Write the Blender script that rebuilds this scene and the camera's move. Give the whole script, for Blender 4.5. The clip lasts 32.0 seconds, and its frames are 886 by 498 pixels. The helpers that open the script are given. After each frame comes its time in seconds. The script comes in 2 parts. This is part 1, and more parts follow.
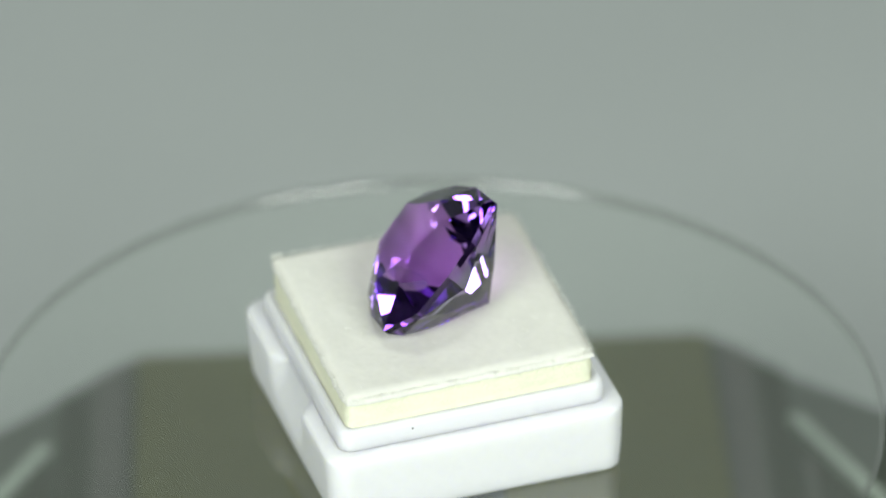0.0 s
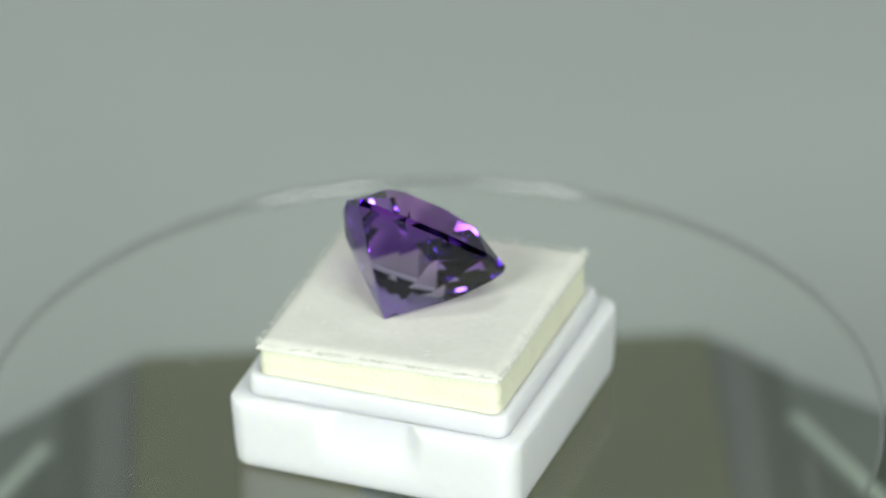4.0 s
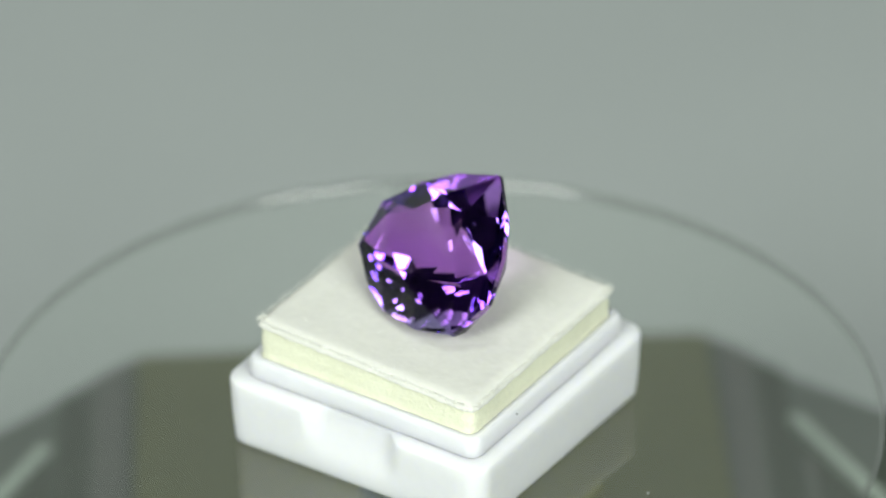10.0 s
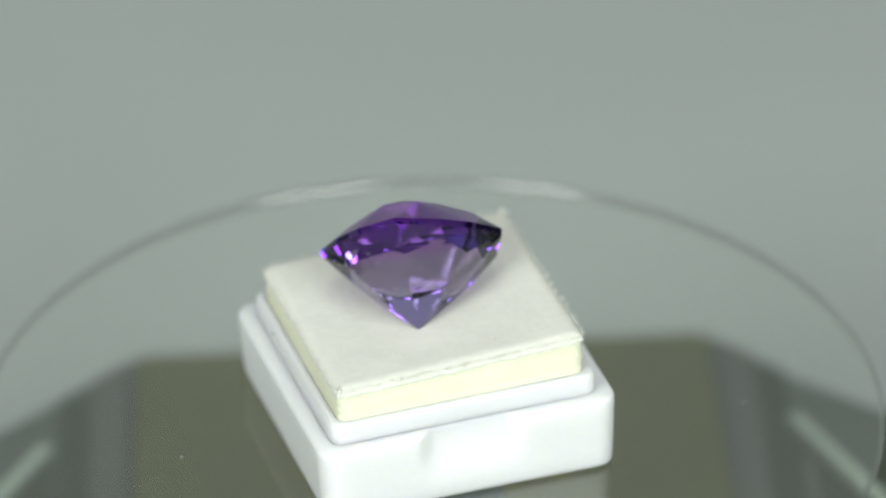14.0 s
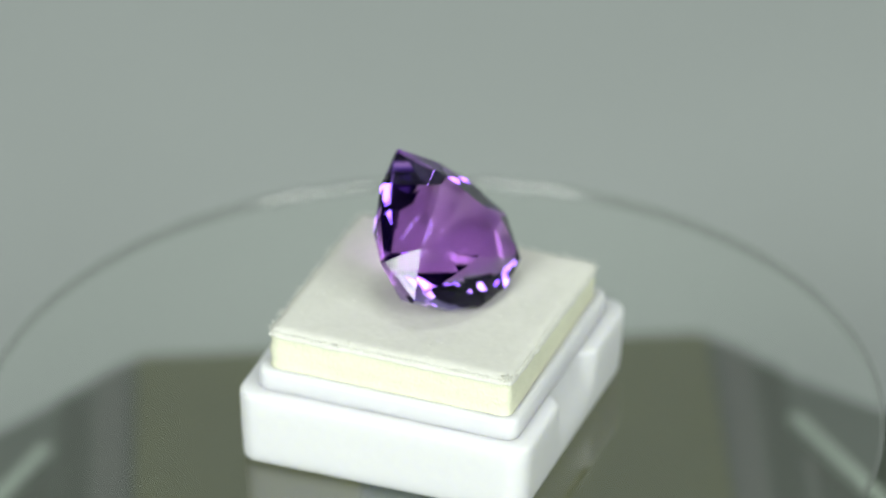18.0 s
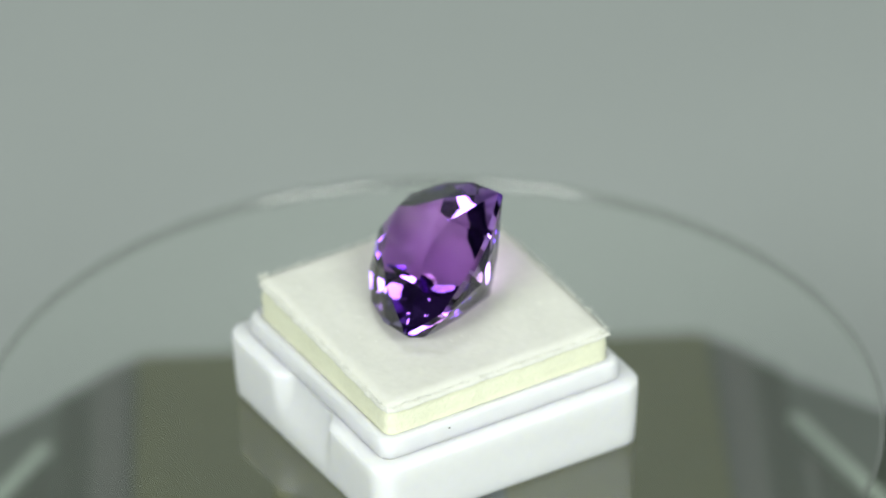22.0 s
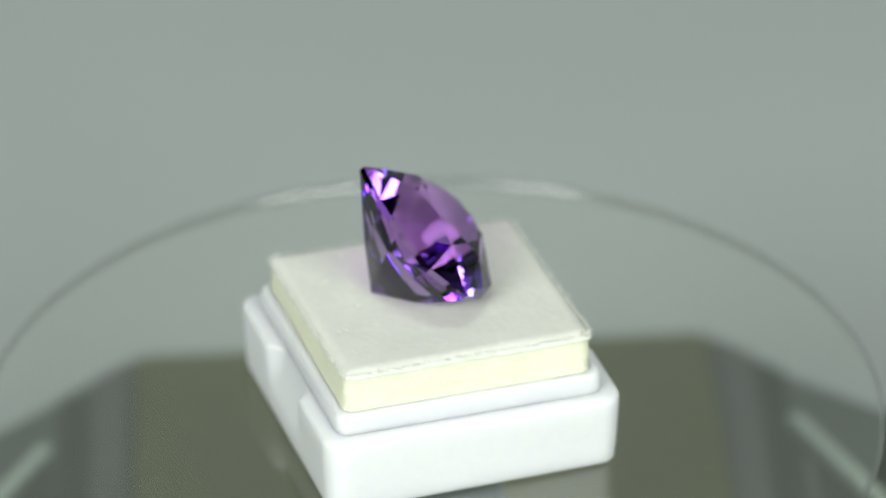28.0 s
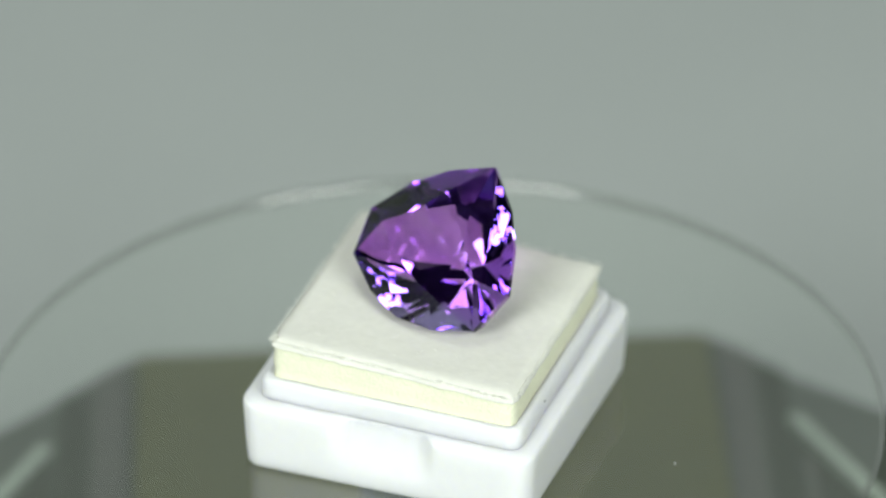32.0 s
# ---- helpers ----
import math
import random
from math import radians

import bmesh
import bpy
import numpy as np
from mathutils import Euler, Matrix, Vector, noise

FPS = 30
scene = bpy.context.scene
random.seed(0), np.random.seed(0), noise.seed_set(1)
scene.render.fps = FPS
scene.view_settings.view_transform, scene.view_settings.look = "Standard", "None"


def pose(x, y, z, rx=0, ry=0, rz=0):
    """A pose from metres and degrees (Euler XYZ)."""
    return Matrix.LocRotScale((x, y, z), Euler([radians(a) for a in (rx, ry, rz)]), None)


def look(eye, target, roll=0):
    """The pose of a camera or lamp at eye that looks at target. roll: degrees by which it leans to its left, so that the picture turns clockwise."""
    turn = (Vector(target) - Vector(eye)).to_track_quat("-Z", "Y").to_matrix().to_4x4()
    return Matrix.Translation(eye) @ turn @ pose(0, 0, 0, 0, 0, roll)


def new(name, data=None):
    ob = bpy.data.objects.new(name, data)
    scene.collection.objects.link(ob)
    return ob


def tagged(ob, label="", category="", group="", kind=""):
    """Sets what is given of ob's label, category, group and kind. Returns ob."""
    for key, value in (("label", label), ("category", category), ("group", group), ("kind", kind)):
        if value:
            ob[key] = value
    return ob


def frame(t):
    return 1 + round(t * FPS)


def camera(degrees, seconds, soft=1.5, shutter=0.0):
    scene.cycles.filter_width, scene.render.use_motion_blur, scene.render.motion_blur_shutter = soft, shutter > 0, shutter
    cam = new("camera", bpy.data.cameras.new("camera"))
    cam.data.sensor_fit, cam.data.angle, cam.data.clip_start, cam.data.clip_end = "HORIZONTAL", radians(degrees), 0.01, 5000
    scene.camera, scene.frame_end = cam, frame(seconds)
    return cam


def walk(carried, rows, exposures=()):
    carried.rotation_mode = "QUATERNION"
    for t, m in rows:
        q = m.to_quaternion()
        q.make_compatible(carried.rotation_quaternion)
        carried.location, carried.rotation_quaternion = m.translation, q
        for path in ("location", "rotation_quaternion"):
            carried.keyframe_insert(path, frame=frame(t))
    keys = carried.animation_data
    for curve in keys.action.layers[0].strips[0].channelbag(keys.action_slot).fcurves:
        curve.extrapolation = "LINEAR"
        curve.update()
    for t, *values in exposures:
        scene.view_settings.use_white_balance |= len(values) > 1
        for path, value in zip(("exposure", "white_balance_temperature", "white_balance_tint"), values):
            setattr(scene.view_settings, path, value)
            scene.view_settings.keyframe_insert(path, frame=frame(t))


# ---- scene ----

MM = 0.001
SECONDS = 32.0
PERIOD = 11.203          # seconds for one turn of the disc
PHASE = 4.44             # degrees at 13 s

cam = camera(6.5, SECONDS, soft=1.5)
PITCH, YAW, DIST = radians(32.118), radians(0.1196), 0.78643
EYE = Vector((0.0, -DIST * math.cos(PITCH), DIST * math.sin(PITCH) + 0.0195))
AIM = EYE + Vector((math.sin(YAW) * math.cos(PITCH), math.cos(YAW) * math.cos(PITCH), -math.sin(PITCH)))
STAND = look(EYE, AIM, -0.837)
walk(cam, [(0, STAND), (SECONDS, STAND)], [(0, 0.0), (SECONDS, 0.0)])
cam.data.dof.use_dof = True
cam.data.dof.focus_distance = 0.774
cam.data.dof.aperture_fstop = 15.0

# ---- light: two lamps beside the camera, an added weak one overhead, a dim room ----
world = bpy.data.worlds.new("room_air")
scene.world = world
world.use_nodes = True
world.node_tree.nodes["Background"].inputs[0].default_value = (0.80, 0.90, 0.88, 1)
world.node_tree.nodes["Background"].inputs[1].default_value = 0.05


def lamp(name, eye, target, w, h, watts, color, roll):
    data = bpy.data.lights.new(name, "AREA")
    data.shape, data.size, data.size_y, data.energy, data.color = "RECTANGLE", w, h, watts, color
    ob = new(name, data)
    ob.matrix_world = look(eye, target, roll)
    return ob


# the third, overhead lamp is an added fill with no known source
LAMPS = (((-0.278, -0.502, 0.365), 0.27, 0.14, 3.4, 25.0), ((0.275, -0.50, 0.375), 0.33, 0.165, 3.1, 0.0), ((0.0, -0.13, 0.66), 0.20, 0.08, 0.8, 0.0))
for place, wide, high, watts, roll in LAMPS:
    lamp("lamp_light", place, (0, 0, 0.02), wide, high, watts, (0.93, 1.0, 0.965), roll)



# ---- materials ----
def material(name):
    m = bpy.data.materials.new(name)
    m.use_nodes = True
    return m, m.node_tree.nodes, m.node_tree.links, m.node_tree.nodes["Principled BSDF"]


def surface(name, color, rough=0.5, metal=0.0, grain=800.0, amount=0.12, bump=0.15, depth=0.0002, spec=0.5, sss=0.0, coarse=60.0, deep=0.0012):
    """A plain surface with variation at two scales and a fine relief; grain is in waves per metre."""
    m, nodes, links, b = material(name)
    b.inputs["Roughness"].default_value, b.inputs["Metallic"].default_value = rough, metal
    b.inputs["Specular IOR Level"].default_value = spec
    if sss:
        b.inputs["Subsurface Weight"].default_value = sss
        b.inputs["Subsurface Radius"].default_value = (deep, deep, deep * 0.85)
        b.inputs["Subsurface Scale"].default_value = 1.0
    co = nodes.new("ShaderNodeTexCoord")
    fine, large = nodes.new("ShaderNodeTexNoise"), nodes.new("ShaderNodeTexNoise")
    fine.inputs["Scale"].default_value, large.inputs["Scale"].default_value = grain, coarse
    fine.inputs["Detail"].default_value = 4
    links.new(co.outputs["Object"], fine.inputs["Vector"])
    links.new(co.outputs["Object"], large.inputs["Vector"])
    add = nodes.new("ShaderNodeMath")
    links.new(fine.outputs["Fac"], add.inputs[0])
    links.new(large.outputs["Fac"], add.inputs[1])
    ramp = nodes.new("ShaderNodeMapRange")
    ramp.inputs["From Min"].default_value, ramp.inputs["From Max"].default_value = 0.6, 1.4
    ramp.inputs["To Min"].default_value, ramp.inputs["To Max"].default_value = 1 - amount, 1 + amount
    links.new(add.outputs[0], ramp.inputs["Value"])
    mix = nodes.new("ShaderNodeVectorMath")
    mix.operation = "SCALE"
    mix.inputs[0].default_value = color
    links.new(ramp.outputs[0], mix.inputs["Scale"])
    links.new(mix.outputs[0], b.inputs["Base Color"])
    if bump:
        bp = nodes.new("ShaderNodeBump")
        bp.inputs["Strength"].default_value, bp.inputs["Distance"].default_value = bump, depth
        links.new(fine.outputs["Fac"], bp.inputs["Height"])
        links.new(bp.outputs[0], b.inputs["Normal"])
    return m


def clear(name, tint, gloss, ior, rough=0.0):
    """A clear solid: tinted refraction and a gloss, shared out by Fresnel; the gloss is white but for total reflection, which takes the stone's colour."""
    m, nodes, links, b = material(name)
    nodes.remove(b)
    out = nodes["Material Output"]
    refr, glos, fres, mix = (nodes.new(k) for k in ("ShaderNodeBsdfRefraction", "ShaderNodeBsdfGlossy", "ShaderNodeFresnel", "ShaderNodeMixShader"))
    refr.inputs["Color"].default_value = (*tint, 1)
    refr.inputs["Roughness"].default_value = glos.inputs["Roughness"].default_value = rough
    refr.inputs["IOR"].default_value = fres.inputs["IOR"].default_value = ior
    full, tone = nodes.new("ShaderNodeMapRange"), nodes.new("ShaderNodeMix")
    full.inputs["From Min"].default_value, full.inputs["From Max"].default_value = 0.6, 1.0
    tone.data_type = "RGBA"
    tone.inputs[6].default_value, tone.inputs[7].default_value = (0.75, 0.75, 0.75, 1), (*gloss, 1)
    links.new(fres.outputs[0], full.inputs["Value"])
    links.new(full.outputs[0], tone.inputs["Factor"])
    links.new(tone.outputs[2], glos.inputs["Color"])
    links.new(fres.outputs[0], mix.inputs[0])
    links.new(refr.outputs[0], mix.inputs[1])
    links.new(glos.outputs[0], mix.inputs[2])
    links.new(mix.outputs[0], out.inputs["Surface"])
    return m


M_TABLE = surface("grey_paper", (0.455, 0.482, 0.467), 0.85, grain=500, amount=0.05, bump=0.05, coarse=8)
M_WALL = surface("grey_wall_paint", (0.30, 0.32, 0.31), 0.9, grain=300, amount=0.05, bump=0.05, coarse=4)
M_DARK = surface("dark_unseen_room", (0.10, 0.10, 0.115), 0.9, grain=300, amount=0.05, bump=0.05, coarse=4)
M_PLASTIC = surface("white_moulded_plastic", (0.78, 0.775, 0.78), 0.4, grain=900, amount=0.02, bump=0.04, sss=1.0, coarse=90, deep=0.003)
M_FOAM = surface("cream_yellow_foam", (0.83, 0.83, 0.635), 0.95, grain=2600, amount=0.06, bump=0.5, depth=0.0003, spec=0.1, sss=0.2, coarse=260)
M_FELT = surface("white_felt_paper", (0.735, 0.726, 0.655), 0.95, grain=1100, amount=0.05, bump=0.11, depth=0.0003, spec=0.1, sss=0.25, coarse=160)
M_FIBRE, _nodes, _links, _shade = material("white_paper_fibre")
_shade.inputs["Base Color"].default_value, _shade.inputs["Roughness"].default_value = (0.92, 0.92, 0.87, 1), 0.9
_lit, _both = _nodes.new("ShaderNodeBsdfTranslucent"), _nodes.new("ShaderNodeMixShader")
_lit.inputs["Color"].default_value = (0.92, 0.92, 0.87, 1)
_links.new(_shade.outputs[0], _both.inputs[1])
_links.new(_lit.outputs[0], _both.inputs[2])
_links.new(_both.outputs[0], _nodes["Material Output"].inputs["Surface"])
M_OLIVE = surface("olive_base_panel", (0.083, 0.086, 0.012), 0.6, grain=300, amount=0.08, bump=0.05, coarse=30)
M_SLATE = surface("grey_green_rail", (0.078, 0.078, 0.062), 0.6, grain=300, amount=0.08, bump=0.05, coarse=30)
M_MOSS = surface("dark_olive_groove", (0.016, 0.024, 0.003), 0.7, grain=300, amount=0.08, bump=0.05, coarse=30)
M_SIDE = surface("grey_green_base_shell", (0.062, 0.074, 0.054), 0.6, grain=300, amount=0.08, bump=0.05, coarse=30)
M_STRIP = surface("pale_grey_strip", (0.36, 0.41, 0.35), 0.6, grain=300, amount=0.08, bump=0.05, coarse=30)
M_SPINDLE = surface("dark_teal_plastic", (0.03, 0.055, 0.055), 0.5, grain=300, amount=0.08, bump=0.02)
M_SPECK = surface("dark_speck", (0.05, 0.05, 0.045), 0.8)
M_DUST = surface("pale_dust", (0.75, 0.75, 0.7), 0.9)


def sheet(name, tint, gloss, rough, body=0.0, color=(0, 0, 0)):
    """A clear sheet that lets light straight through: shares of gloss and of a matt body, the rest transparent."""
    m, nodes, links, b = material(name)
    nodes.remove(b)
    see, shine, matt, first, second = (nodes.new("ShaderNode" + k) for k in ("BsdfTransparent", "BsdfGlossy", "BsdfDiffuse", "MixShader", "MixShader"))
    see.inputs["Color"].default_value, matt.inputs["Color"].default_value = (*tint, 1), (*color, 1)
    shine.inputs["Color"].default_value, shine.inputs["Roughness"].default_value = (1, 1, 1, 1), rough
    first.inputs[0].default_value, second.inputs[0].default_value = gloss, body
    links.new(see.outputs[0], first.inputs[1])
    links.new(shine.outputs[0], first.inputs[2])
    links.new(first.outputs[0], second.inputs[1])
    links.new(matt.outputs[0], second.inputs[2])
    links.new(second.outputs[0], nodes["Material Output"].inputs["Surface"])
    return m


M_ACRYLIC = sheet("clear_acrylic", (0.955, 0.97, 0.95), 0.18, 0.01)
M_UNDER = sheet("clear_acrylic_underside", (0.98, 0.99, 0.98), 0.0, 0.1)
# polished edge; its dark matt share paints in the dark room it would refract
M_GROUND = sheet("acrylic_edge_dark_refraction", (0.90, 0.91, 0.89), 0.27, 0.14, 0.16, (0.07, 0.07, 0.06))
M_GEM = clear("violet_amethyst", (0.81, 0.50, 0.95), (0.58, 0.30, 0.88), 1.546)


def zoned(m, pale, back):
    """Colour zoning: the stone is violet in the crown, smoky and nearly colourless towards the culet and the foot of the shield."""
    nodes, links = m.node_tree.nodes, m.node_tree.links
    co, sep, both = nodes.new("ShaderNodeTexCoord"), nodes.new("ShaderNodeSeparateXYZ"), nodes.new("ShaderNodeMath")
    both.operation = "MULTIPLY"
    links.new(co.outputs["Object"], sep.inputs[0])
    for slot, axis, low, high in ((0, "Z", 0.0068, 0.0088), (1, "Y", -0.0050, -0.0034)):
        ramp = nodes.new("ShaderNodeMapRange")
        ramp.interpolation_type = "SMOOTHSTEP"
        ramp.inputs["From Min"].default_value, ramp.inputs["From Max"].default_value = low, high
        links.new(sep.outputs[axis], ramp.inputs["Value"])
        links.new(ramp.outputs[0], both.inputs[slot])
    refr = next(n for n in nodes if n.type == "BSDF_REFRACTION")
    tone = next(n for n in nodes if n.type == "MIX")
    for slot, color in ((refr.inputs["Color"], pale), (tone.inputs[7], back)):
        mix = nodes.new("ShaderNodeMix")
        mix.data_type = "RGBA"
        mix.inputs[6].default_value, mix.inputs[7].default_value = color, slot.default_value
        links.new(both.outputs[0], mix.inputs["Factor"])
        links.new(mix.outputs[2], slot)


zoned(M_GEM, (0.74, 0.68, 0.83, 1), (0.68, 0.63, 0.94, 1))


# ---- building helpers ----
def mesh_of(name, bm, mat, smooth=False):
    bmesh.ops.recalc_face_normals(bm, faces=bm.faces)
    me = bpy.data.meshes.new(name)
    bm.to_mesh(me)
    bm.free()
    me.materials.append(mat)
    if smooth:
        me.shade_smooth()
        me.set_sharp_from_angle(angle=radians(50))
    return me


def part(name, bm, mat, parent, label="", smooth=False):
    ob = new(name, mesh_of(name, bm, mat, smooth))
    ob.parent = parent
    if label:
        ob["label"] = label
    return ob


def thing(name, bm, mat, smooth=False):
    return new(name, mesh_of(name, bm, mat, smooth))


def box(bm, x0, x1, y0, y1, z0, z1, bevel=0.0):
    vs = [bm.verts.new((x, y, z)) for z in (z0, z1) for x, y in ((x0, y0), (x1, y0), (x1, y1), (x0, y1))]
    for ids in ((0, 1, 2, 3), (4, 5, 6, 7), (0, 1, 5, 4), (1, 2, 6, 5), (2, 3, 7, 6), (3, 0, 4, 7)):
        bm.faces.new([vs[i] for i in ids])
    if bevel:
        bmesh.ops.bevel(bm, geom=bm.edges[:], offset=bevel, segments=2, profile=0.5, affect="EDGES")
    return bm


def rounded_square(half, radius, steps=6, side=24):
    """A closed outline with its corners first rounded in steps and its sides split into equal pieces."""
    pts, flat = [], half - radius
    for k in range(4):
        c, sn = (1, 0, -1, 0)[k], (0, 1, 0, -1)[k]
        arc = [(flat + radius * math.cos(math.pi / 2 * i / steps), flat + radius * math.sin(math.pi / 2 * i / steps)) for i in range(steps + 1)]
        run = [(flat - 2 * flat * i / side, half) for i in range(1, side)]
        pts += [(x * c - y * sn, x * sn + y * c) for x, y in arc + run]
    return pts


def loft(bm, rings, cap_low=True, cap_high=True):
    """Skins a stack of closed rings of equal length: lists of (x, y, z)."""
    rows = [[bm.verts.new(v) for v in ring] for ring in rings]
    n = len(rows[0])
    for a, b in zip(rows, rows[1:]):
        for i in range(n):
            bm.faces.new((a[i], a[(i + 1) % n], b[(i + 1) % n], b[i]))
    if cap_low:
        bm.faces.new(rows[0][::-1])
    if cap_high:
        bm.faces.new(rows[-1])
    return bm


def lathe(bm, profile, steps=160, closed=False):
    """Turns a profile of (radius, z) about the z axis."""
    rings = [[bm.verts.new((r * math.cos(2 * math.pi * i / steps), r * math.sin(2 * math.pi * i / steps), z)) for i in range(steps)] for r, z in profile]
    pairs = list(zip(rings, rings[1:])) + ([(rings[-1], rings[0])] if closed else [])
    for a, b in pairs:
        for i in range(steps):
            bm.faces.new((a[i], a[(i + 1) % steps], b[(i + 1) % steps], b[i]))
    if not closed:
        bm.faces.new(rings[0])
        bm.faces.new(rings[-1])
    return bm


# ---- the room that closes the place ----
TABLE_Z = -0.060


def slab(name, mat, x0, x1, y0, y1, z0, z1, label):
    ob = thing(name, box(bmesh.new(), x0, x1, y0, y1, z0, z1), mat)
    return tagged(ob, label, name.split("_")[0], kind="structure")


def sweep():
    """The paper: flat on the table, then curved up into a backdrop."""
    bm, rows, bend = bmesh.new(), [], 0.16
    path = [(-1.2, 0.0), (-0.4, 0.0), (0.2, 0.0)] + [(0.2 + bend * math.sin(k * math.pi / 24), bend * (1 - math.cos(k * math.pi / 24))) for k in range(1, 13)] + [(0.36, 0.75)]
    for dz in (0.0, -0.003):
        rows.append([[bm.verts.new((x, y + dz * (z > bend) * -1, TABLE_Z + z + dz)) for y, z in path] for x in (-0.8, 0.8)])
    (a, b), (c, d) = rows
    n = len(path)
    for i in range(n - 1):
        bm.faces.new((a[i], b[i], b[i + 1], a[i + 1]))
        bm.faces.new((c[i], c[i + 1], d[i + 1], d[i]))
        bm.faces.new((a[i], a[i + 1], c[i + 1], c[i]))
        bm.faces.new((b[i], d[i], d[i + 1], b[i + 1]))
    bm.faces.new((a[0], c[0], d[0], b[0]))
    bm.faces.new((a[-1], b[-1], d[-1], c[-1]))
    return bm


tagged(thing("backdrop", sweep(), M_TABLE, smooth=True), "pale grey paper sweep lying on the table and curving up", "backdrop", kind="structure")
slab("table_top", M_WALL, -0.9, 0.9, -1.25, 0.85, TABLE_Z - 0.03, TABLE_Z - 0.0032, "plain grey table top under the paper")
slab("wall_north", M_WALL, -1.0, 1.0, 0.9, 0.95, TABLE_Z - 0.7, 1.3, "plain grey painted wall behind the table")
# added and unseen; the dim room is put into their dark colour
slab("wall_west", M_DARK, -1.05, -1.0, -1.5, 0.95, TABLE_Z - 0.7, 1.3, "added unseen wall beside the table, dark for dim reflections")
slab("wall_east", M_DARK, 1.0, 1.05, -1.5, 0.95, TABLE_Z - 0.7, 1.3, "added unseen wall beside the table, dark for dim reflections")
slab("wall_south", M_DARK, -1.05, 1.05, -1.55, -1.5, TABLE_Z - 0.7, 1.3, "added unseen wall behind the camera, dark for dim reflections")
slab("ceiling", M_DARK, -1.05, 1.05, -1.55, 0.95, 1.3, 1.35, "added unseen ceiling over the table, dark for dim reflections")
slab("floor", M_DARK, -1.05, 1.05, -1.55, 0.95, TABLE_Z - 0.75, TABLE_Z - 0.7, "added unseen floor under the table, dark for dim reflections")


# ---- the turntable's fixed base under the clear disc ----
BASE_Z = -0.035
SPREAD, BACK = 1.051, 37.1


def lean(x, y):
    """The base stands slightly askew: its ribs lean towards the right as they come forward."""
    return x + (30 - y) * (0.035 if x > 0 else 0.012)


def prism(outline, z0, z1, askew=True):
    if askew:
        outline = [(lean(x, y), y) for x, y in outline]
    return loft(bmesh.new(), [[(x * SPREAD * MM, (y * SPREAD + BACK) * MM, z * MM) for x, y in outline] for z in (z0, z1)])


base = tagged(new("turntable"), "olive and grey ribbed turntable base under a clear disc", "turntable")
base.location = (0, 0.0005, TABLE_Z)
LOW, TOP = 0.0, (BASE_Z - TABLE_Z) / MM


def left_end(x):
    return 26.4 + 0.93 * (x + 31.3)


def right_end(x):
    return 29.4 - 0.92 * (x - 29.35)


def bar(x0, x1, end, y1=-70):
    return ((x0, end(x0)), (x1, end(x1)), (x1, y1), (x0, y1))


part("shell", prism(((-31.3, 26.6), (-45.2, 13.7), (-60, 0), (-60, -70), (60, -70), (60, 4), (47.6, 14.2), (37.4, 21.9), (29.35, 29.6)), LOW, TOP - 0.9), M_SIDE, base, "grey-green moulded shell")
part("top_panel", prism(((-31.2, 26.3), (-31.2, -70), (31.0, -70), (29.3, 29.3)), TOP - 0.9, TOP), M_OLIVE, base, "olive top panel")
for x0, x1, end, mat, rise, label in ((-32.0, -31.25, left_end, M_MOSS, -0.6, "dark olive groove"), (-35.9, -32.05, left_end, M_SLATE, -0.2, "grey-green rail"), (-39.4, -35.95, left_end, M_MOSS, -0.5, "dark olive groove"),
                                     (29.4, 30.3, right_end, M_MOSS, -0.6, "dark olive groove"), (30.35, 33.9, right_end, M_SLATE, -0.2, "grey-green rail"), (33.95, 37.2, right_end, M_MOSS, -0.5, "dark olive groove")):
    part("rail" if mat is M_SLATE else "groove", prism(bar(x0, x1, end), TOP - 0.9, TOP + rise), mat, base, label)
part("rail", prism(((37.8, 6), (38.8, 5), (38.8, -70), (37.8, -70)), TOP - 0.75, TOP - 0.3), M_SLATE, base, "grey-green rail")
for sgn, x0, y0, x1, y1 in ((-1, 40.2, 9.8, 49.0, -7.5), (1, 37.9, 13.4, 49.0, -7.6)):
    d = Vector((x1 - x0, y1 - y0)).normalized()
    w = Vector((d.y, -d.x)) * 0.75
    part("strip", prism([(sgn * (x0 + w.x), y0 + w.y), (sgn * (x1 + w.x), y1 + w.y), (sgn * (x1 - w.x), y1 - w.y), (sgn * (x0 - w.x), y0 - w.y)], TOP - 0.9, TOP - 0.1, False), M_STRIP, base, "pale grey diagonal strip")
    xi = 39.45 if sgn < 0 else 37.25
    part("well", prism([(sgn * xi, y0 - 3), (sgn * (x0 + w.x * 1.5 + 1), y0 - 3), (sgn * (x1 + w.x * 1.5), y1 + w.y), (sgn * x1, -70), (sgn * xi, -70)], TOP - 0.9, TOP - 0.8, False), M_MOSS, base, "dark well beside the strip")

bm = lathe(bmesh.new(), [(0.011, TOP * MM), (0.011, (TOP + 3) * MM), (0.0075, (TOP + 5) * MM), (0.0075, -TABLE_Z - 0.0028)], 48)
part("spindle", bm, M_SPINDLE, base, "dark teal spindle", smooth=True)
# ---- the clear disc ----
R_DISC, T_DISC = 46.3 * MM, 1.1 * MM
disc = tagged(new("turntable_disc"), "clear round acrylic disc with a thin rim darkened for refraction", "turntable disc")
NOSE = [math.pi * (k / 10 - 0.5) for k in range(11)]
part("plate", lathe(bmesh.new(), [(R_DISC + T_DISC / 2 * (math.cos(a) - 1), T_DISC / 2 * (math.sin(a) - 1)) for a in NOSE], 240), M_ACRYLIC, disc, "clear acrylic plate", smooth=True)
plate = disc.children[0].data
plate.materials.append(M_GROUND)
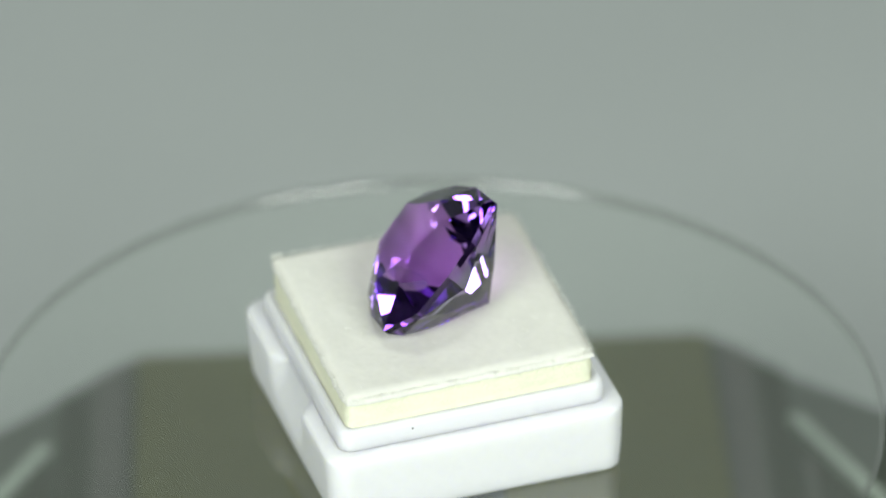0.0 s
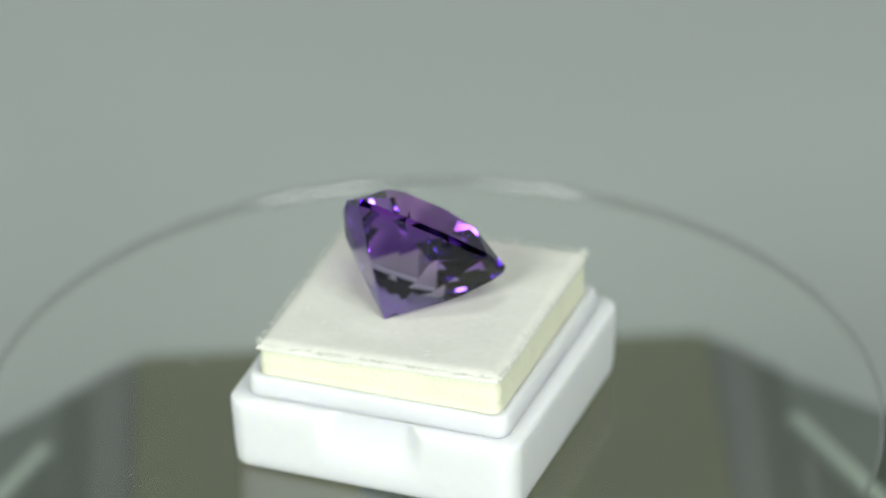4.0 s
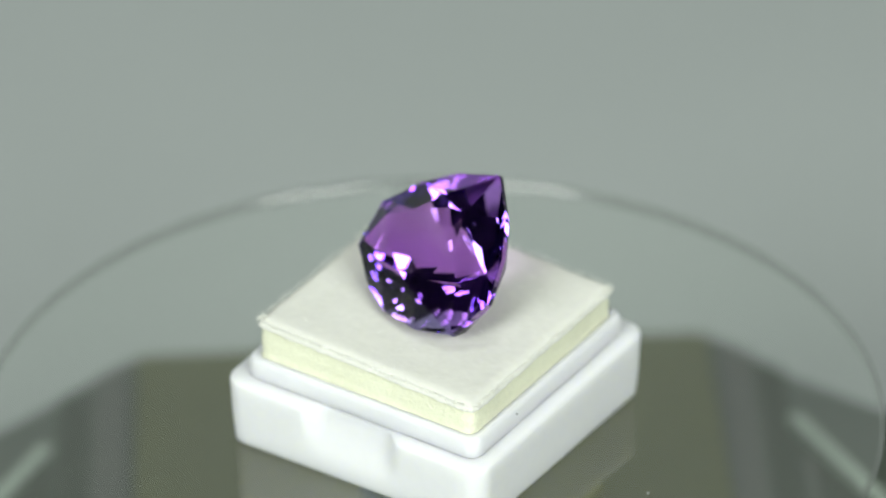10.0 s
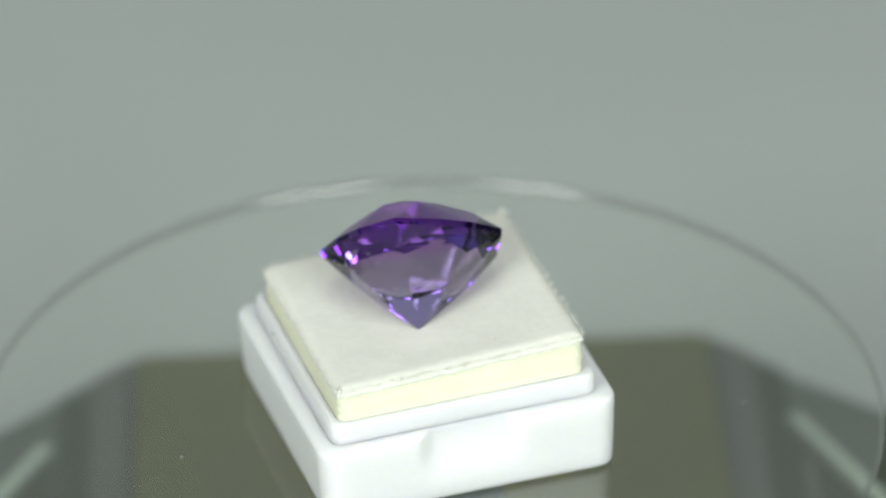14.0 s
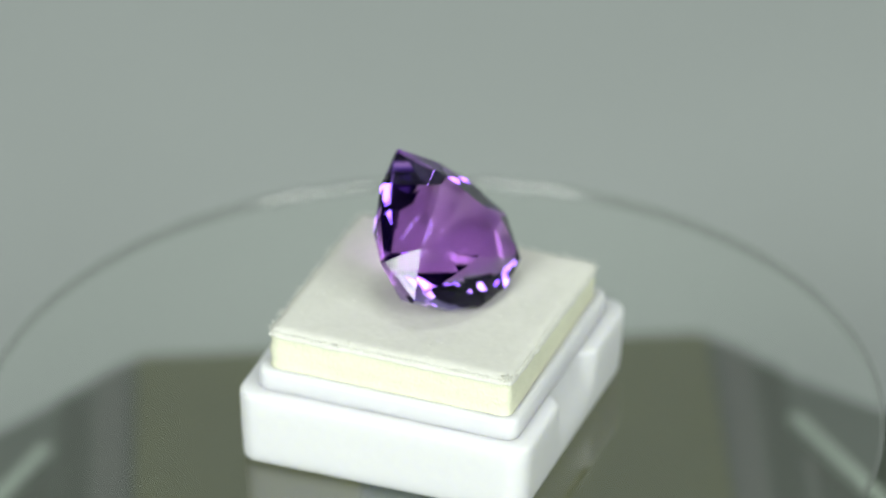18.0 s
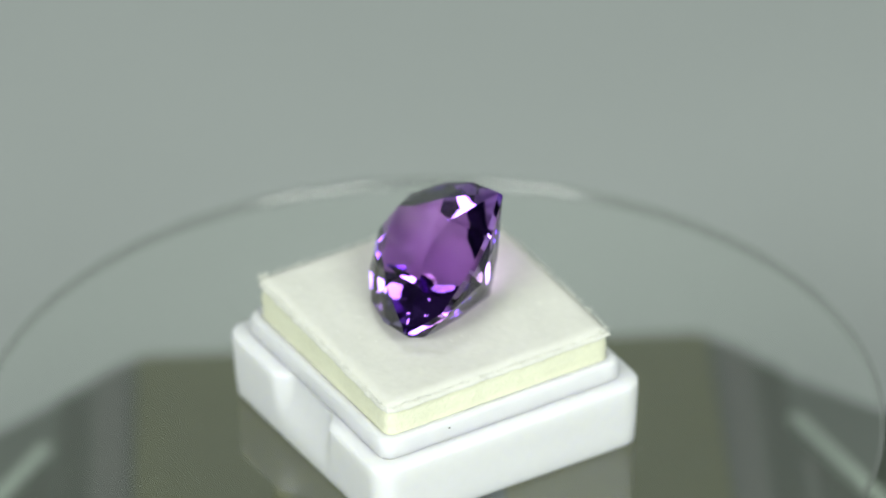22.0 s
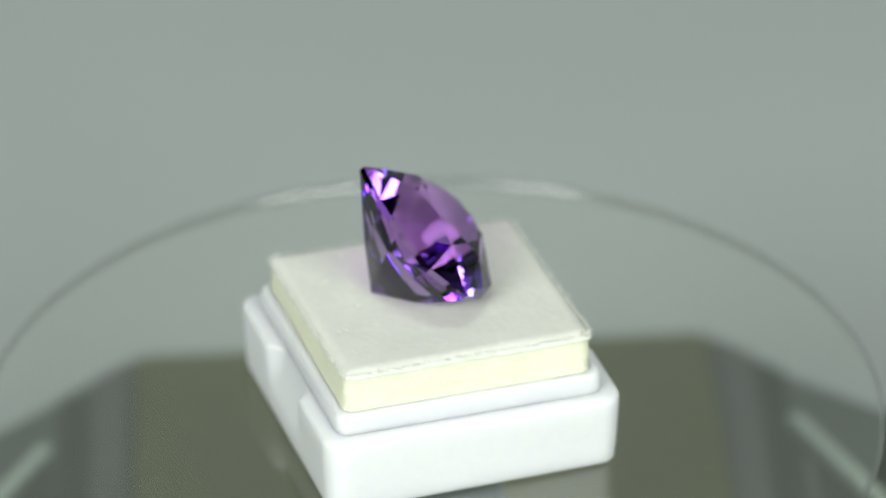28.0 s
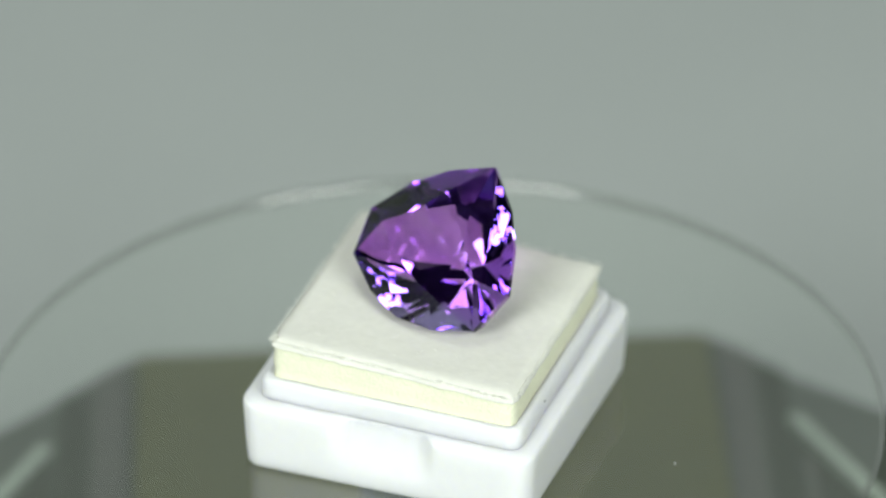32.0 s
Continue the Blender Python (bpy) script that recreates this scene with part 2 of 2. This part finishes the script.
plate.materials.append(M_UNDER)
for face in plate.polygons:
    face.material_index = 1 if len(face.vertices) == 4 else 0 if face.normal.z > 0 else 2


def specks():
    bm, rng = bmesh.new(), random.Random(11)
    spots = [((-19.06, -18.37), 0.13), ((27.79, 15.84), 0.12)]
    for k in range(60):
        r, a = rng.uniform(17, 45), rng.uniform(0, 6.283)
        spots.append(((r * math.cos(a), r * math.sin(a)), rng.uniform(0.02, 0.06)))
    for (x, y), size in spots:
        got = bmesh.ops.create_icosphere(bm, subdivisions=1, radius=size * MM)
        bmesh.ops.scale(bm, verts=got["verts"], vec=(1, rng.uniform(0.6, 1.6), 0.4))
        bmesh.ops.translate(bm, verts=got["verts"], vec=(x * MM, y * MM, size * 0.35 * MM))
    return bm


part("dust", specks(), M_DUST, disc, "fine pale dust")["kind"] = "stuff"

# ---- the white tray ----
TILT = Matrix.Rotation(radians(-1.61), 4, "Y") @ Matrix.Rotation(radians(0.12), 4, "X")
M_BOX = Matrix.Translation((-0.33 * MM, -0.44 * MM, 0.38 * MM)) @ TILT @ Matrix.Rotation(radians(45), 4, "Z")


def ring(half, radius, z, steps=6, side=24):
    return [(x * MM, y * MM, z * MM) for x, y in rounded_square(half, radius, steps, side)]


def ease(v):
    v = min(1.0, max(0.0, v))
    return v * v * (3 - 2 * v)


def scalloped(half, radius, z):
    """A ring of the tray's wall, hollowed in the middle of two opposite sides for the fingers."""
    pts = []
    for x, y, h in ring(half, radius, z, 8, 48):
        if abs(y) > 12 * MM and abs(x) < 5.6 * MM:
            y -= math.copysign(min(1.45, max(0.0, half - 13.98)) * MM * ease((5.8 - abs(x) / MM) / 2.2) * ease((z - 1.2) / 5.4), y)
        if z < 0.9:
            h -= 0.6 * (0.0281 * (x - y) + 0.0021 * (x + y)) * 0.7071
        pts.append((x, y, h))
    return pts


tray = tagged(new("gem_tray"), "white plastic square gem tray with a stepped rim", "gem box")
WALL = ((14.7, 1.5, -0.68), (15.08, 1.7, -0.6), (15.26, 1.85, -0.4), (15.32, 2.0, 0.0), (15.40, 2.1, 0.7), (15.46, 2.1, 1.6), (15.49, 2.1, 2.2), (15.51, 2.1, 2.8), (15.53, 2.1, 3.4), (15.55, 2.1, 4.0), (15.58, 2.1, 4.8),
        (15.64, 2.1, 6.4), (15.62, 2.1, 6.75), (15.51, 2.05, 6.98), (15.25, 1.95, 7.08), (13.6, 1.5, 7.12))
part("body", loft(bmesh.new(), [scalloped(*r) for r in WALL]), M_PLASTIC, tray, smooth=True)
part("rim", loft(bmesh.new(), [ring(*r) for r in ((14.0, 1.4, 1.2), (13.97, 1.4, 8.7), (13.9, 1.4, 9.05), (13.7, 1.25, 9.25), (13.5, 1.15, 9.3), (13.0, 1.0, 9.22), (12.9, 1.0, 8.0))]), M_PLASTIC, tray, "narrower upper rim", smooth=True)
for side, up, size in ((6.48, 9.1, 0.12), (-7.2, 3.4, 0.07)):
    bm = bmesh.new()
    bmesh.ops.create_icosphere(bm, subdivisions=1, radius=size * MM)
    bmesh.ops.translate(bm, verts=bm.verts, vec=((-13.97 if up > 7.2 else -15.47) * MM, side * MM, (up - 0.6 if up > 7.2 else up) * MM))
    part("speck", bm, M_SPECK, tray, "tiny dark speck")

# ---- foam pad with torn paper on it ----
pad = tagged(new("foam_pad"), "cream yellow foam pad topped with torn white fibrous paper", "foam pad")


def ragged(half, radius, z, amount, scale, seed):
    pts = []
    for x, y, h in ring(half, radius, z, 3, 60):
        n = noise.noise_vector(Vector((x, y, h)) * scale / MM + Vector((seed, 0, 0)))
        m = noise.noise(Vector((x, y, 0)) * 0.35 / MM + Vector((seed, 5, 0)))
        f = 1 + (n.x * 0.5 + m * 0.7) * amount / half
        pts.append((x * f, y * f, h + n.z * amount * 0.25 * MM))
    return pts


def swell(x):
    """The pad stands higher, in millimetres, towards one side of the tray."""
    return 0.45 * (1 + x / 13.0)


FOAM = [ragged(12.95 + 0.04 * math.sin(k * 1.3), 1.0, 8.1 + 0.41 * k, 0.13, 1.9, 3.0) for k in range(11)]
FOAM = [[(x, y, z + swell(x / MM) * MM * k / 10) for x, y, z in row] for k, row in enumerate(FOAM)]
part("foam_block", loft(bmesh.new(), FOAM), M_FOAM, pad, "cream yellow foam", smooth=True)


def paper_sheet():
    """A soft felted sheet: a fine uneven top that rolls over into a rounded, torn edge."""
    bm, n, half = bmesh.new(), 104, 13.0
    rows = []
    for j in range(n + 1):
        row = []
        for i in range(n + 1):
            u, v = 2 * i / n - 1, 2 * j / n - 1
            edge = max(abs(u), abs(v))
            q = Vector((u, v, 0)) * half
            roll = max(0.0, (edge - 0.90) / 0.10)
            z = 12.86 + swell(q.x) + 0.045 * noise.noise(q * 0.4) + 0.035 * noise.noise(q * 2.3) - 0.62 * roll ** 2.6
            w = noise.noise_vector(q * 0.9 + Vector((9, 2, 0))) * 0.6 + noise.noise_vector(q * 2.6 + Vector((4, 7, 0))) * 0.4
            grow = 1 + (0.010 + 0.016 * w.x) * roll
            x, y = half * u * grow, half * v * grow
            if abs(u) > 0.9 and abs(v) > 0.9:
                pull = 0.2 * roll * min((abs(u) - 0.9), (abs(v) - 0.9)) / 0.1
                x, y = x - math.copysign(pull, u), y - math.copysign(pull, v)
            row.append(bm.verts.new((x * MM, y * MM, (z + 0.05 * w.z * roll) * MM)))
        rows.append(row)
    for j in range(n):
        for i in range(n):
            bm.faces.new((rows[j][i], rows[j][i + 1], rows[j + 1][i + 1], rows[j + 1][i]))
    rim = [*rows[0], *[r[-1] for r in rows[1:]], *rows[-1][-2::-1], *[r[0] for r in rows[-2:0:-1]]]
    low = []
    for v in rim:
        w = noise.noise(v.co * 500)
        low.append(bm.verts.new((v.co.x * 1.002, v.co.y * 1.002, (11.98 + 0.10 * w + swell(v.co.x / MM)) * MM)))
    for i in range(len(rim)):
        k = (i + 1) % len(rim)
        bm.faces.new((rim[i], low[i], low[k], rim[k]))
    return bm


part("paper_top", paper_sheet(), M_FELT, pad, "white fibrous paper", smooth=True)


def fibre(bm, p, d, length, radius, rng):
    """One curled fibre as a thin closed tube."""
    rings = []
    for k in range(4):
        c = p + d * (length * k / 3)
        d = (d + Vector((rng.uniform(-1, 1), rng.uniform(-1, 1), rng.uniform(-1, 1))) * 0.45).normalized()
        a = d.orthogonal().normalized()
        b = d.cross(a)
        r = radius * (1 - 0.25 * k)
        rings.append([bm.verts.new((c + a * r * math.cos(t) + b * r * math.sin(t)) * MM) for t in (0, 1.26, 2.51, 3.77, 5.03)])
    for u, v in zip(rings, rings[1:]):
        for i in range(5):
            bm.faces.new((u[i], u[(i + 1) % 5], v[(i + 1) % 5], v[i]))
    bm.faces.new(rings[-1])


def fuzz():
    bm, rng = bmesh.new(), random.Random(4)
    for k in range(800):
        s, c, edge = rng.uniform(-0.985, 0.985), 12.95, rng.randrange(4)
        out = Vector(((1, 0, 0), (0, 1, 0), (-1, 0, 0), (0, -1, 0))[edge])
        run = Vector((-out.y, out.x, 0))
        p = out * c + run * (c * s) + Vector((0, 0, 12.5 + 0.25 * rng.random()))
        p.z += swell(p.x)
        d = (out * rng.uniform(0.2, 1) + run * rng.uniform(-1, 1) + Vector((0, 0, rng.uniform(-0.3, 0.35)))).normalized()
        fibre(bm, p, d, rng.uniform(0.15, 0.75), 0.026, rng)
    for cx, cy, many, long in ((1, 1, 14, 0.8), (-1, -1, 5, 0.5)):
        for k in range(many):
            p = Vector((cx * (12.8 - abs(rng.gauss(0, 0.5))), cy * (12.8 - abs(rng.gauss(0, 0.5))), 12.72 + 0.2 * rng.random()))
            p.z += swell(p.x)
            d = Vector((cx * rng.uniform(0.1, 1), cy * rng.uniform(-0.3, 1), rng.uniform(-0.1, 0.4))).normalized()
            fibre(bm, p, d, long * rng.uniform(0.4, 1.1), 0.07, rng)
    for k in range(40):
        p = Vector((rng.uniform(-12.5, 12.5), rng.uniform(-12.5, 12.5), 12.88))
        p.z += swell(p.x)
        d = Vector((rng.uniform(-1, 1), rng.uniform(-1, 1), rng.uniform(-0.03, 0.1))).normalized()
        fibre(bm, p, d, rng.uniform(0.3, 0.9), 0.03, rng)
    return bm


part("fibre_fringe", fuzz(), M_FIBRE, pad, "loose white paper fibres")["kind"] = "stuff"

# ---- the amethyst, cut plane by plane ----
HALF = ((0, 10.4), (4.15, 7.65), (6.95, 4.5), (9.27, 0.26), (8.12, -4.62), (4.1, -6.8), (0, -7.62))
GIRDLE_Z, GIRDLE_T, CROWN = 9.05, 0.62, 2.75
TABLE_CORNERS = ((0, 5.05), (3.5, 2.25), (3.55, -1.75), (0, -3.2))       # over every second corner of the outline
STAR = 12.0              # degrees of the star facets round the table
BREAKS = ((3.55, 6.18, 6.6), (6.0, 3.69, 6.39), None, (7.75, -4.42, 7.4), (3.41, -5.65, 6.95))  # where the steep breaks end under the corners between the tip and the foot
SINK, FLAT = 0.6, 0.16   # the middle tier aims this far below the culet; the lowest tier is this much flatter


def mirrored(points):
    """Half a turn of points from the tip to the foot, closed round the other side."""
    return [Vector(p) for p in points] + [Vector((-p[0], *p[1:])) for p in points[-2:0:-1]]


def cut(bm, point, normal, inner):
    """Cuts away the side of a plane on which the stone's middle does not lie."""
    normal = normal.normalized()
    if normal.dot(inner - point) > 0:
        normal.negate()
    geom = bm.verts[:] + bm.edges[:] + bm.faces[:]
    got = bmesh.ops.bisect_plane(bm, geom=geom, dist=1e-5, plane_co=point, plane_no=normal, clear_outer=True)
    edges = [e for e in got["geom_cut"] if isinstance(e, bmesh.types.BMEdge)]
    if len(edges) >= 3:
        bmesh.ops.contextual_create(bm, geom=edges)


def meet(planes):
    """The point that three planes, each a point and a normal, have in common."""
    rows = np.array([n[:] for _, n in planes])
    return Vector(np.linalg.solve(rows, [n.dot(p) for p, n in planes]))


def gem_mesh():
    """The stone in millimetres, with its culet at the origin and its table up: a six-main crown and a pavilion in three tiers."""
    outline = mirrored(HALF)
    n, middle = len(outline), Vector((0, 0, GIRDLE_Z))
    # the girdle dips towards the point of the shield
    high = [Vector((p.x, p.y, GIRDLE_Z + GIRDLE_T / 2 - 0.03 * p.y)) for p in outline]
    low = [p - Vector((0, 0, GIRDLE_T)) for p in high]
    bm = loft(bmesh.new(), [[(p.x, p.y, z) for p in outline[::-1]] for z in (-1.0, GIRDLE_Z + 5.0)])
    bmesh.ops.recalc_face_normals(bm, faces=bm.faces)
    # crown: mains from every second corner up to the table's corners, stars, and a break on each side of the outline
    top = GIRDLE_Z + GIRDLE_T / 2 + CROWN
    corners = mirrored([(x, y, top) for x, y in TABLE_CORNERS])
    mains, stars = [], []
    for k, t in enumerate(corners):
        c, side = high[2 * k], outline[(2 * k + 1) % n] - outline[2 * k - 1]
        mains.append((c, Vector((side.x, side.y, 0)).cross(t - c).normalized()))
        e = corners[(k + 1) % len(corners)] - t
        out = Vector((e.y, -e.x, 0)).normalized()
        if out.dot(t) < 0:
            out.negate()
        stars.append((t, out * math.sin(radians(STAR)) + Vector((0, 0, math.cos(radians(STAR))))))
    for k in range(len(corners)):
        j = (k + 1) % len(corners)
        s = meet((mains[k], mains[j], stars[k]))
        for a, b in ((high[2 * k], high[2 * k + 1]), (high[2 * k + 1], high[2 * j])):
            cut(bm, s, (a - s).cross(b - s), middle)
        cut(bm, *mains[k], middle)
        cut(bm, *stars[k], middle)
    cut(bm, Vector((0, 0, top)), Vector((0, 0, 1)), middle)
    # pavilion: steep breaks under the girdle, a middle tier, a flatter tier down to the culet
    deep = mirrored([low[0]] + [Vector(q) if q else low[i + 1] for i, q in enumerate(BREAKS)] + [low[6]])
    apex = Vector((0, 0, -SINK))
    slopes = []
    for i in range(n):
        j = (i + 1) % n
        far = i if low[i].y < low[j].y else j
        q = deep[far] if (deep[far] - low[far]).length > 0.1 else deep[i + j - far]
        cut(bm, low[i], (low[j] - low[i]).cross(q - low[i]), middle)
        tier = (deep[i] - apex).cross(deep[j] - apex)
        cut(bm, apex, tier, middle)
        slopes.append(Vector((tier.x, tier.y, 0)) * (1 - FLAT) / tier.z)
        cut(bm, Vector(), slopes[-1] + Vector((0, 0, 1)), middle)
    # narrow facets between those of the lowest tier
    for i in range(n):
        cut(bm, Vector(), (slopes[i - 1] + slopes[i]) * 0.515 + Vector((0, 0, 1)), middle)
    # a sliver of a facet along the ridge under the tip
    ridge = Vector((0, 4.2, 3.13)) - low[0]
    cut(bm, low[0], Vector((1, 0, 0)).cross(ridge), middle)
    bmesh.ops.scale(bm, vec=(MM, MM, MM), verts=bm.verts)
    return bm


def facets(bm, parent):
    """Each flat of the stone as a piece of its own, in the stone's space."""
    bmesh.ops.dissolve_limit(bm, angle_limit=0.002, verts=bm.verts, edges=bm.edges)
    bmesh.ops.recalc_face_normals(bm, faces=bm.faces)
    for f in bm.faces:
        up = f.normal.z
        name = "table_facet" if up > 0.999 else "crown_facet" if up > 0.05 else "girdle_facet" if up > -0.05 else "pavilion_facet"
        me = bpy.data.meshes.new(name)
        me.from_pydata([v.co[:] for v in f.verts], [], [list(range(len(f.verts)))])
        me.materials.append(M_GEM)
        new(name, me).parent = parent
    bm.free()


gem = tagged(new("amethyst"), "violet faceted shield-cut amethyst lying on white paper", "gemstone")
facets(gem_mesh(), gem)
EX, EY, EN = Vector((-0.9022, -0.3993, -0.1631)), Vector((0.1719, -0.6798, 0.7130)), Vector((-0.3956, 0.6152, 0.6819))
M_STONE = Matrix((EX, EY, EN)).transposed().to_4x4()
M_STONE = Matrix.Translation((1.72 * MM, -5.80 * MM, 13.71 * MM)) @ M_STONE.to_quaternion().to_matrix().to_4x4()


def spin(t):
    return Matrix.Rotation(radians(PHASE - 360 * (t - 13) / PERIOD), 4, "Z")


def motions():
    times = [0.4 * k for k in range(81)]
    walk(disc, [(t, Matrix.Translation((0, 0, -0.3 * MM)) @ spin(t)) for t in times])
    for ob, m in ((tray, M_BOX), (pad, M_BOX), (gem, M_STONE)):
        walk(ob, [(t, spin(t) @ m) for t in times])


motions()
